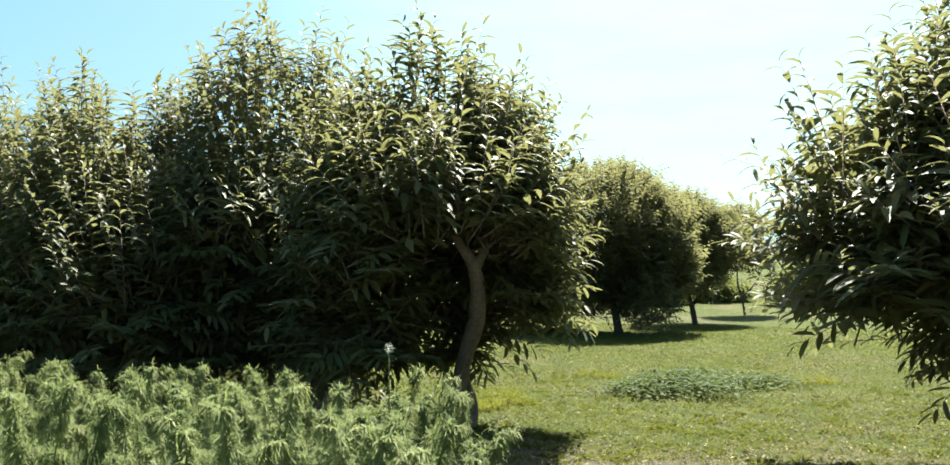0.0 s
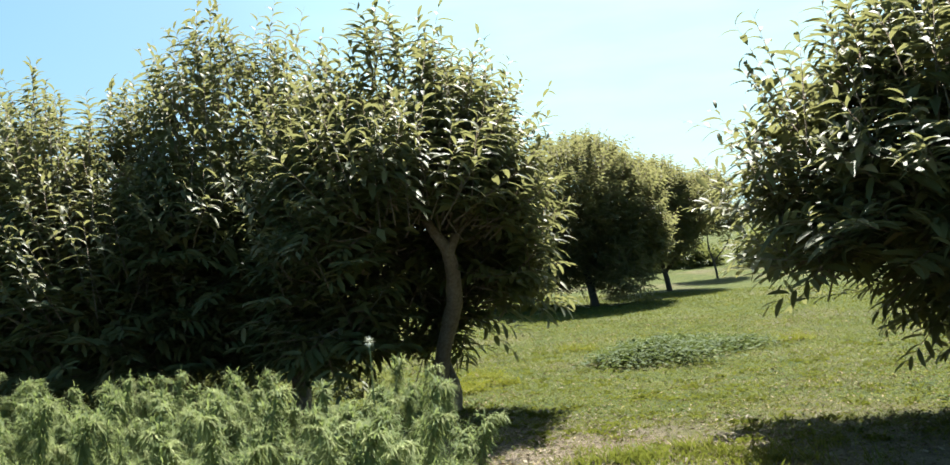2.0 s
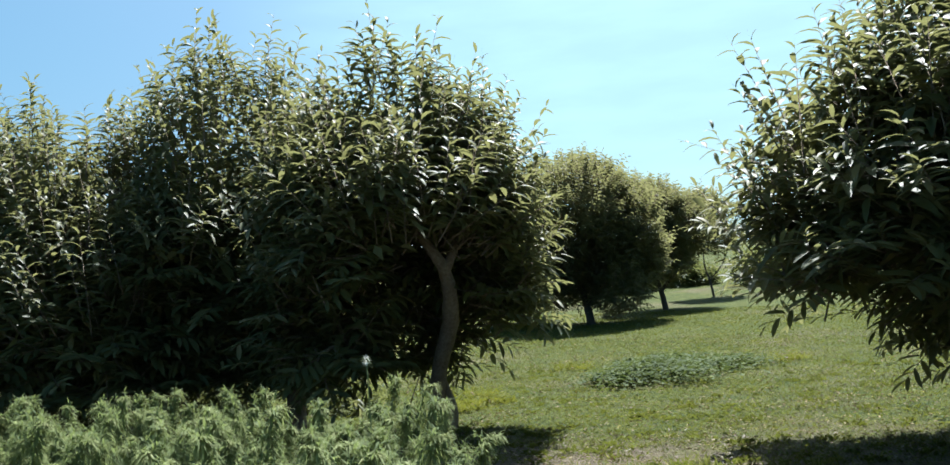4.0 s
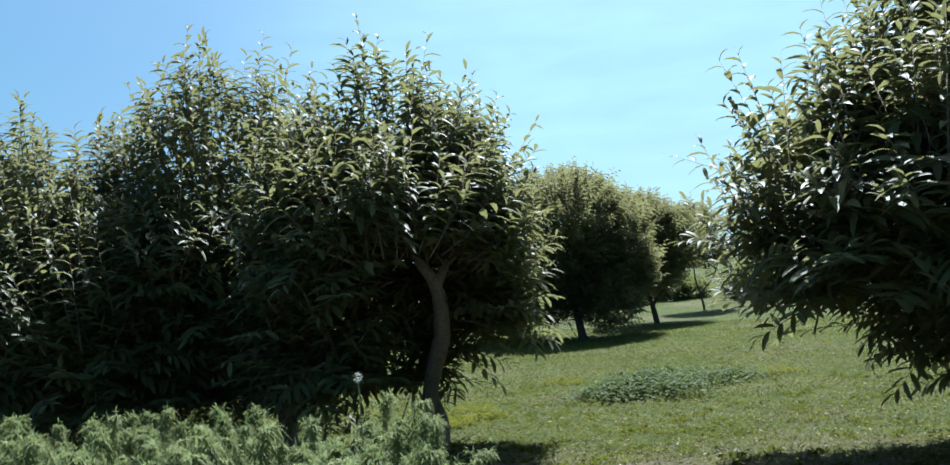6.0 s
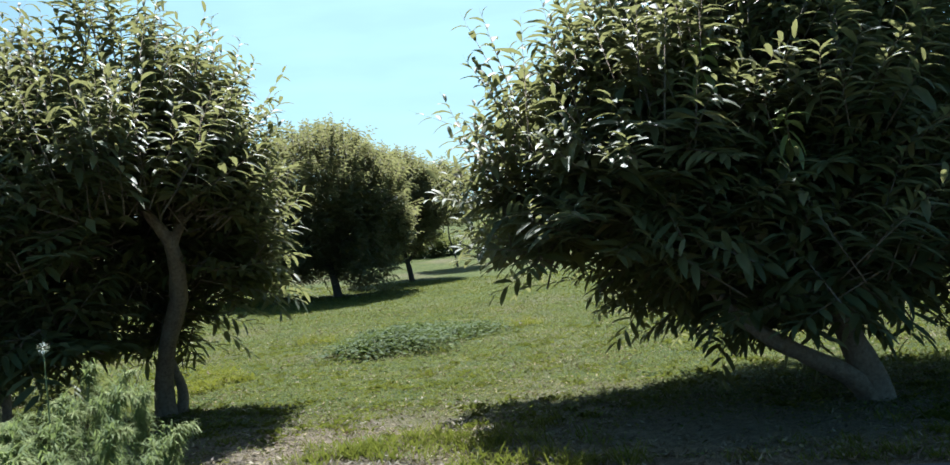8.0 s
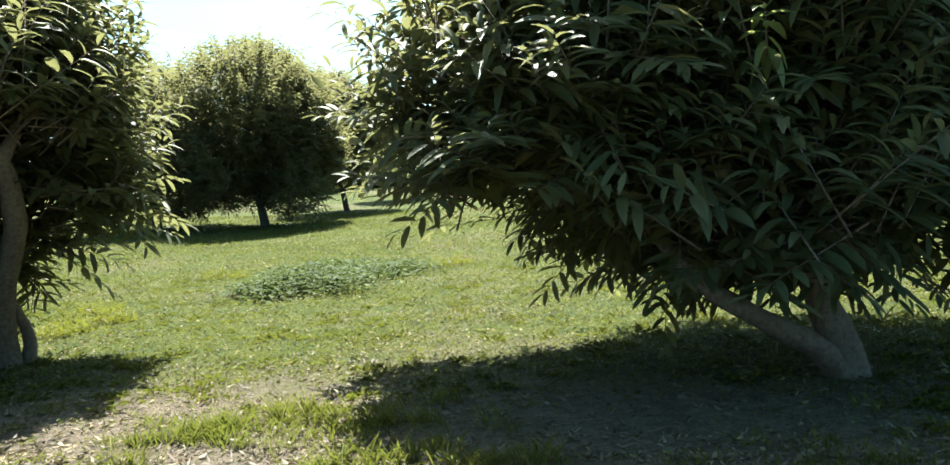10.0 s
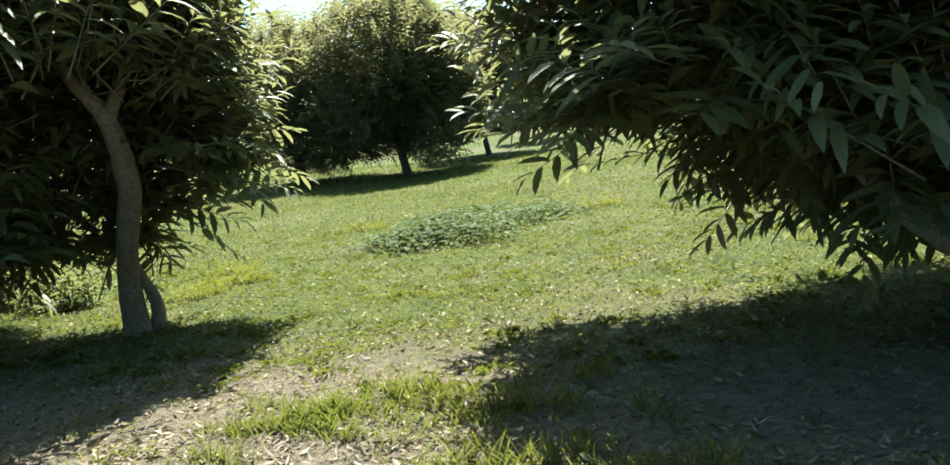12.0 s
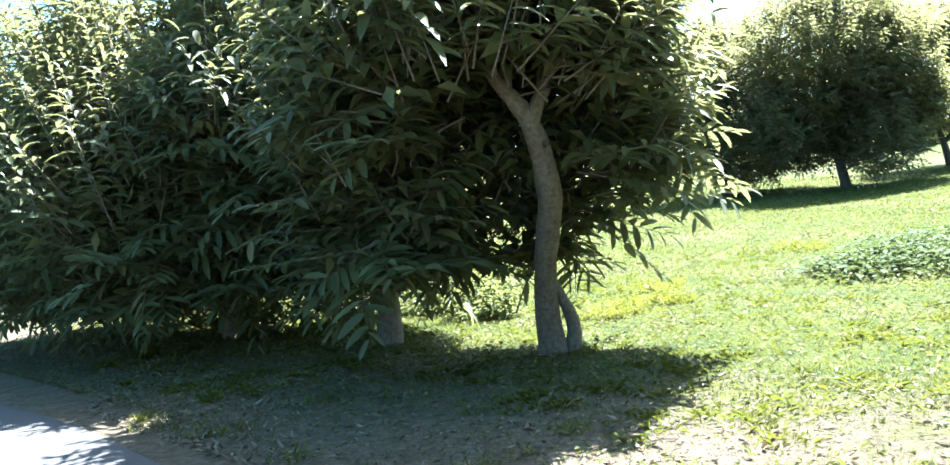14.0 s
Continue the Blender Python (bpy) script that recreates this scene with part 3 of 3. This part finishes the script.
# ---- tall weeds on the near verge ----
def weed_variant(seed):
    """A feathery tall weed: stem, narrow leaves, drooping plume."""
    rng = np.random.default_rng(seed)
    w = tagged(new("weed"), "tall feathery pale green weed with a drooping plume", "weed", "weeds on the verge")
    h = rng.uniform(0.66, 1.02)
    lean = rng.normal(0, 0.06, 2)
    nod = rng.uniform(0, 6.28)
    over = np.array([math.cos(nod), math.sin(nod)])
    bend = rng.uniform(0.03, 0.1)
    keys = [0, 0.4, 0.78, 0.93, 1.0]
    line = np.array([[0, 0, -0.03], [*(lean * 0.2), h * 0.42], [*(lean * 0.8 + over * 0.01), h * 0.84], [*(lean + over * bend * 0.45), h * 0.97], [*(lean + over * bend), h * 0.98]])
    v, f = tube(line, [0.005, 0.0045, 0.003, 0.002, 0.001], 5)
    part("stem", mesh_of("stem", v, f, STEM), w)

    def on_stem(u):
        return np.stack([np.interp(u, keys, line[:, i]) for i in range(3)], 1)
    # short leafy side sprays up the stem, each with fine narrow leaves
    n, m = 42, 18
    u = np.sort(rng.uniform(0.12, 0.95, n))
    a = np.arange(n) * 2.4 + rng.normal(0, 0.3, n)
    reach = np.interp(u, [0.1, 0.5, 0.95], [0.14, 0.11, 0.05]) * rng.uniform(0.7, 1.2, n)
    out = unit(np.stack([np.cos(a), np.sin(a), rng.uniform(1.3, 3.0, n)], 1))
    k = np.tile(np.linspace(0.15, 1, m), (n, 1))
    base = on_stem(u)[:, None] + out[:, None] * (k * reach[:, None])[..., None] - np.array([0, 0, 1.0]) * (k ** 2 * reach[:, None] * 0.2)[..., None]
    base = base.reshape(-1, 3)
    way = unit(np.repeat(out, m, 0) * 0.5 + rng.normal(0, 0.7, (n * m, 3)) + np.array([0, 0, 0.1]))
    ll = rng.uniform(0.022, 0.05, n * m)
    v, f = leaf_cloud(base, way, np.tile([0, 0, 1.0], (n * m, 1)), ll, rng.uniform(0.004, 0.007, n * m), rng.uniform(0.2, 0.8, n * m), rng, "thread")
    part("foliage", mesh_of("foliage", v, f, WEED_LEAF), w)["kind"] = "stuff"
    # soft nodding plume of fine threads
    m = 420
    t = rng.uniform(0.76, 1.0, m)
    ang = nod + rng.normal(0, 1.3, m)
    wa = unit(np.stack([np.cos(ang), np.sin(ang), rng.uniform(-0.3, 1.6, m)], 1))
    L = rng.uniform(0.025, 0.06, m) * (1.6 - 0.8 * t)
    v, f = leaf_cloud(on_stem(t), wa, np.tile([0, 0, 1.0], (m, 1)), L, rng.uniform(0.003, 0.0055, m), rng.uniform(0.6, 1.3, m), rng, "thread")
    part("plume", mesh_of("plume", v, f, PLUME), w)["kind"] = "stuff"
    return w


PLUME = leaf_mat("weed_plume", [(0.0, (0.14, 0.17, 0.065)), (0.6, (0.2, 0.23, 0.098)), (1.0, (0.3, 0.31, 0.16))], 0.7, 0.38, (0.27, 0.31, 0.115), 0.15)
rng = np.random.default_rng(77)
kinds = [weed_variant(200 + i) for i in range(8)]
spots = []
while len(spots) < 380:
    x, d = 0.02 - 4.2 * rng.random() ** 1.1, rng.uniform(1.4, 3.4)
    y = (d - LANE[0] * x) / LANE[1]
    if y > 1.7 and all((x - a) ** 2 + (y - b) ** 2 > 0.006 for a, b in spots):
        spots.append((x, y))
for i, (x, y) in enumerate(spots):
    k = float(rng.uniform(0.86, 1.05)) * float(np.interp(x, [-2.0, -0.7], [1.1, 1.1]))
    m = pose(x, y, 0, 0, 0, float(rng.uniform(0, 360))) @ Matrix.Diagonal((k, k, k, 1))
    if i < len(kinds):
        kinds[i].matrix_basis = m
    else:
        b = kinds[i % len(kinds)]
        copy_thing(b, m @ Matrix.Diagonal((1 / b.scale.x, 1 / b.scale.x, 1 / b.scale.x, 1)))

# ---- marker post at the lane's edge ----
def marker_post(x, y, h):
    p = tagged(new("marker_post"), "short square grey metal post with a bright cap", "post")
    p.location = (x, y, 0)
    for nm, r, z0, z1, mat in (("shaft", 0.042, -0.05, h - 0.02, STEEL), ("cap", 0.047, h - 0.02, h + 0.012, STEEL)):
        bm = bmesh.new()
        bmesh.ops.create_cube(bm, size=1, matrix=Matrix.Translation((0, 0, (z0 + z1) / 2)) @ Matrix.Diagonal((2 * r, 2 * r, z1 - z0, 1)))
        bmesh.ops.bevel(bm, geom=bm.edges[:], offset=0.008, segments=2, affect="EDGES")
        me = bpy.data.meshes.new(nm)
        bm.to_mesh(me)
        bm.free()
        me.materials.append(mat)
        part(nm, me, p)
    return p


marker_post(0.65, 3.5, 0.6)

# ---- low herb patch on the meadow ----
rng = np.random.default_rng(5)
n = 4200
blob = rng.integers(0, 13, n)
bx = np.array([0, 0.45, -0.6, 1.0, -1.1, 0.2, 1.5, -0.3, 2.0, 0.8, 1.4, -0.8, 0.5])[blob]
by = np.array([0.3, 0.9, 0.1, 0.4, 0.2, -0.5, 0.9, 0.9, 1.3, 1.4, 1.7, -0.4, 1.8])[blob]
bh = np.array([0.4, 0.36, 0.42, 0.24, 0.22, 0.36, 0.2, 0.3, 0.18, 0.26, 0.2, 0.24, 0.24])[blob]
g = rng.normal(0, 0.26, (n, 2))
px, py = 3.75 + bx * 0.95 + g[:, 0] * 1.25, 15.6 + by * 1.25 + g[:, 1] * 1.6
hh = bh * np.exp(-(g ** 2).sum(1) * 2.5) * rng.uniform(0.2, 1.0, n) + 0.03
pos = np.stack([px, py, rise(px, py) + hh], 1)
aa = rng.uniform(0, 6.28, n)
way = unit(np.stack([np.cos(aa), np.sin(aa), rng.uniform(-0.1, 0.5, n)], 1))
ll = rng.uniform(0.05, 0.12, n)
v, f = leaf_cloud(pos, way, np.tile([0, 0, 1.0], (n, 1)) + rng.normal(0, 0.3, (n, 3)), ll, ll * 0.6, np.full(n, 0.3), rng)
tagged(new("herb_patch", mesh_of("herb_patch", v, f, BROAD_HERB)), "low broad-leaved green herbs spreading on the meadow", "herb patch", kind="stuff")

# ---- grass, clover and litter ----
def scatter(n, d0, d1, s0, s1, power, rng):
    """Places along the meadow, thinning out with distance from the lane."""
    d = d0 + (d1 - d0) * rng.random(n) ** power
    spread = 0.55 + 0.45 * (d - d0) / (d1 - d0)
    s = (s0 + s1) / 2 + (rng.random(n) - 0.5) * (s1 - s0) * spread
    return LANE[0] * d - LANE[1] * s, LANE[1] * d + LANE[0] * s, d


def patchy(x, y, k, seed):
    return 0.5 + 0.25 * np.sin(x * k + seed) * np.sin(y * k * 1.1 + seed * 2) + 0.25 * np.sin(x * k * 2.3 + 1 + seed) * np.sin(y * k * 2.7)


def bare(x, y):
    """Thin places in the grass: dry soil beside the lane."""
    r = np.zeros_like(x)
    for cx, cy, w, h in ((2.1, 8.2, 0.7, 0.36), (1.1, 8.2, 0.4, 0.3), (0.6, 7.4, 0.7, 0.3), (1.3, 6.6, 0.9, 0.25), (-0.1, 13.3, 0.3, 0.2), (3.5, 8.2, 0.4, 0.2), (-0.9, 8.3, 2.6, 1.0), (3.9, 5.9, 1.9, 1.1)):
        u, v = (x - cx) * LANE[1] - (y - cy) * LANE[0], (x - cx) * LANE[0] + (y - cy) * LANE[1]
        r = np.maximum(r, np.exp(-(u / w) ** 2 - (v / h) ** 2))
    return r


def meadow(name, label, n, mat, seed, mask, blades, size, far=34.0):
    rng = np.random.default_rng(seed)
    x, y, d = scatter(n, 6.2, far, -20, 26, 1.9, rng)
    keep = rng.random(n) < np.clip(mask(x, y, d), 0, 1) * (1 - 0.9 * bare(x, y))
    x, y, d = x[keep], y[keep], d[keep]
    n = len(x)
    a = rng.uniform(0, 6.28, n)
    tall = rng.uniform(0.5, 1.5, n) * size * (0.7 + d * 0.04)
    blade = rng.random(n) < blades
    way = unit(np.stack([np.cos(a), np.sin(a), np.where(blade, rng.uniform(0.6, 2.2, n), rng.uniform(-0.05, 0.6, n))], 1))
    z = rise(x, y) + np.where(blade, -0.004, rng.uniform(0.003, 0.035, n))
    v, f = leaf_cloud(np.stack([x, y, z], 1), way, np.tile([0, 0, 1.0], (n, 1)) + rng.normal(0, 0.4, (n, 3)), tall, tall * np.where(blade, 0.16, 0.5), rng.uniform(0.1, 0.6, n), rng, True)
    tagged(new(name, mesh_of(name, v, f, mat)), label, "grass", kind="stuff")


meadow("grass", "short patchy green meadow grass and clover", 330000, GRASS, 8, lambda x, y, d: (0.25 + 1.25 * patchy(x, y, 0.7, 0.4) * (0.5 + patchy(x, y, 2.1, 1.7))) * np.clip((d - 6.2) / 2.6, 0.12, 1), 0.85, 0.04)
meadow("yellow_grass", "bright yellow-green low herbs in the meadow", 150000, YELLOW_HERB, 9, lambda x, y, d: (patchy(x, y, 0.8, 3.1) ** 2) * 1.9 * np.clip((d - 6.2) / 2.5, 0.05, 1), 0.6, 0.036)
meadow("straw", "dry pale straw lying in the grass", 90000, STRAW, 10, lambda x, y, d: (patchy(x, y, 1.0, 5.2) ** 3) * 1.6 + 0.2 + 0.3 * (d < 8.0) + 0.55 * np.exp(-((x - 4.7) / 1.5) ** 2 - ((y - 11.3) / 1.0) ** 2), 0.3, 0.036, 24.0)
rng = np.random.default_rng(18)
x, y, d = scatter(2600, 6.6, 18, -14, 18, 1.5, rng)
k = (patchy(x, y, 1.3, 0.4) > rng.uniform(0.3, 0.7, len(x))) & (bare(x, y) < 0.45)
m = 16
cx, cy = np.repeat(x[k], m) + rng.normal(0, 0.05, k.sum() * m), np.repeat(y[k], m) + rng.normal(0, 0.05, k.sum() * m)
a = rng.uniform(0, 6.28, len(cx))
w = unit(np.stack([np.cos(a), np.sin(a), rng.uniform(0.9, 3, len(cx))], 1))
ll = rng.uniform(0.04, 0.11, len(cx))
v, f = leaf_cloud(np.stack([cx, cy, rise(cx, cy)], 1), w, np.tile([0, 0, 1.0], (len(cx), 1)), ll, ll * 0.12, rng.uniform(0.2, 0.8, len(cx)), rng, True)
tagged(new("meadow_tufts", mesh_of("meadow_tufts", v, f, GRASS)), "small green grass tufts in the meadow", "grass", kind="stuff")

# thin grass of the near verge
x, y, d = scatter(26000, -1.0, 3.55, -8, 8, 1.0, rng)
a = rng.uniform(0, 6.28, len(x))
w = unit(np.stack([np.cos(a), np.sin(a), rng.uniform(0.5, 2.5, len(x))], 1))
ll = rng.uniform(0.03, 0.08, len(x))
v, f = leaf_cloud(np.stack([x, y, rise(x, y) - 0.003], 1), w, np.tile([0, 0, 1.0], (len(x), 1)), ll, ll * 0.16, rng.uniform(0.2, 0.7, len(x)), rng, True)
tagged(new("verge_grass", mesh_of("verge_grass", v, f, GRASS)), "short thin green grass on the near verge", "grass", kind="stuff")

# taller tufts along the lane's far edge
x, y, d = scatter(300, 6.0, 7.6, -9, 12, 1.6, rng)
k = bare(x, y) < rng.uniform(0.25, 1.0, len(x))
x, y = x[k], y[k]
x = np.concatenate([x, 1.7 + rng.normal(0, 0.33, 34), 2.4 + rng.normal(0, 0.15, 10)])
y = np.concatenate([y, 7.15 + rng.normal(0, 0.16, 34), 6.75 + rng.normal(0, 0.14, 10)])
chunks = []
for cx, cy in zip(x, y):
    m = int(rng.integers(18, 46))
    g = rng.uniform(0.6, 1.4) * (1.2 if 0.8 < cx < 3.2 else 0.8)
    q = np.stack([cx + rng.normal(0, 0.07, m), cy + rng.normal(0, 0.07, m), np.zeros(m)], 1)
    a = rng.uniform(0, 6.28, m)
    w = unit(np.stack([np.cos(a), np.sin(a), rng.uniform(1.2, 3.5, m)], 1))
    ll = rng.uniform(0.07, 0.17, m) * g
    chunks.append(leaf_cloud(q, w, np.tile([0, 0.3, 1.0], (m, 1)), ll, np.full(m, 0.009), rng.uniform(0.2, 0.8, m), rng))
v, f = join(chunks)
tagged(new("grass_tufts", mesh_of("grass_tufts", v, f, GRASS)), "taller green grass tufts along the lane edge", "grass", kind="stuff")

x, y, d = scatter(15000, 5.9, 9.6, -11, 14, 1.8, rng)
n = len(x)
a = rng.uniform(0, 6.28, n)
way = unit(np.stack([np.cos(a), np.sin(a), rng.normal(0.1, 0.25, n)], 1))
ll = 0.015 + 0.075 * rng.random(n) ** 2
v, f = leaf_cloud(np.stack([x, y, rise(x, y) + 0.012], 1), way, np.tile([0, 0, 1.0], (n, 1)) + rng.normal(0, 0.4, (n, 3)), ll, ll * rng.uniform(0.15, 0.42, n), rng.uniform(-0.5, 0.5, n), rng, True)
tagged(new("leaf_litter", mesh_of("leaf_litter", v, f, LITTER)), "dry brown fallen leaves scattered under the trees", "leaf litter", kind="stuff")

# ---- shrubs along the far edge of the meadow ----
def shrub(x, y, w, h, seed, label="bright green leafy shrub at the meadow edge", size=1.2, count=260, leaf=HERB):
    rng = np.random.default_rng(seed)
    z = float(rise(x, y))
    sh = tagged(new("shrub"), label, "shrub", "shrubs at the edge")
    sh.location = (x, y, z)
    (v, f), *_ = shoots([((x, y, z + h * 0.45), (w, w * 0.8, h * 0.55)), ((x + w * 0.6, y, z + h * 0.3), (w * 0.7, w * 0.7, h * 0.4))], count, 9, rng, count, z - 0.05, True, size, 0.2, ())
    part("foliage", mesh_of("foliage", v - np.array([x, y, z]), f, leaf), sh)["kind"] = "stuff"
    sv, sf = tube(np.array([[0, 0, -0.1], [0.05, 0, h * 0.3], [0, 0.05, h * 0.6]]), [0.05, 0.04, 0.02], 6)
    part("stem", mesh_of("stem", sv, sf, BARK), sh)


for k in range(8):
    shrub(9.5 + k * 2.2 + 0.8 * math.sin(k * 2.1), 47 + 2.5 * math.sin(k * 1.3), 1.3 + 0.4 * math.sin(k * 3.1), 1.3 + 0.5 * math.cos(k * 1.7), 400 + k)

# low lit weeds that stand behind the row of trees
rng = np.random.default_rng(91)
for k in range(11):
    shrub(-7.0 + k * 0.52 + float(rng.normal(0, 0.15)), 14.6 + float(rng.uniform(-0.5, 0.9)) - 0.1 * k, 0.32 + 0.1 * float(rng.random()), 0.42 + 0.25 * float(rng.random()), 500 + k, "low pale green weed clump behind the trees", 0.5, 70)
for k, (x, y, r) in enumerate([(0.2, 15.3, 0.4), (6.6, 17.2, 0.35), (0.45, 14.0, 0.35), (2.4, 18.5, 0.4), (-0.05, 13.2, 0.3), (9.0, 13.0, 0.4)]):
    shrub(x, y, r, 0.09, 540 + k, "small yellow-green herb clump in the meadow", 0.22, 60, GOLD_HERB)


# shoots standing out of the broad tree, their sunlit look put into paler leaves
def pale_shoot(parent, at, seed):
    rng = np.random.default_rng(seed)
    o = np.array(parent.location)
    n = 13
    u = np.linspace(0.25, 1, n)
    a = np.arange(n) * 2.4
    pos = np.array(at) - o + np.stack([-0.1 * u, -0.12 * u, 0.32 * u - 0.32], 1)
    way = unit(np.stack([np.cos(a), np.sin(a), np.where(u > 0.6, 0.45, -0.7)], 1))
    ll = rng.uniform(0.16, 0.22, n)
    v, f = leaf_cloud(pos, way, np.tile([0, 0, 1.0], (n, 1)), ll, ll * 0.36, rng.uniform(0.4, 0.8, n), rng)
    sh = part("shoot", mesh_of("shoot", v, f, SUNLIT_LEAF), parent, "pale yellow-green shoot, coloured as if sunlit")
    v, f = tube(np.stack([pos[0] + np.array([0.3, 0.35, -0.15]), pos[0], pos[-1]]), [0.009, 0.006, 0.003], 5)
    part("twig", mesh_of("twig", v, f, BARK), sh)


# lit copy of the chestnut leaf: the sun on it is in the colour
SUNLIT_LEAF = leaf_mat("sunlit_leaf", [(0.0, (0.1, 0.125, 0.04)), (1.0, (0.17, 0.19, 0.07))], 0.45, 0.35, (0.4, 0.45, 0.14), 0.5)
pale_shoot(RIGHT, (4.6, 5.45, 2.42), 3)
pale_shoot(RIGHT, (4.2, 5.9, 3.05), 4)

# the weed with a white seed head
white = copy_thing(kinds[0], pose(-0.325, 3.37, 0, 0, 0, 40) @ Matrix.Scale(0.952, 4))
tagged(white, "tall weed with a small white fluffy seed head")
rng = np.random.default_rng(66)
n = 90
d = unit(rng.normal(0, 1, (n, 3)))
v, f = leaf_cloud(np.tile([0.0, 0.0, 1.2], (n, 1)) + d * 0.01, d, np.tile([0.1, 0.2, 1.0], (n, 1)), rng.uniform(0.01, 0.019, n), np.full(n, 0.004), np.full(n, 0.2), rng, True)
part("seed_head", mesh_of("seed_head", v, f, plain("seed_fluff", (0.5, 0.5, 0.46), 0.9)), white, "white fluffy seed head")
v, f = tube(np.array([[0, 0, 0.5], [0.01, 0, 0.9], [0, 0, 1.2]]), [0.004, 0.003, 0.002], 5)
part("stalk", mesh_of("stalk", v, f, STEM), white)
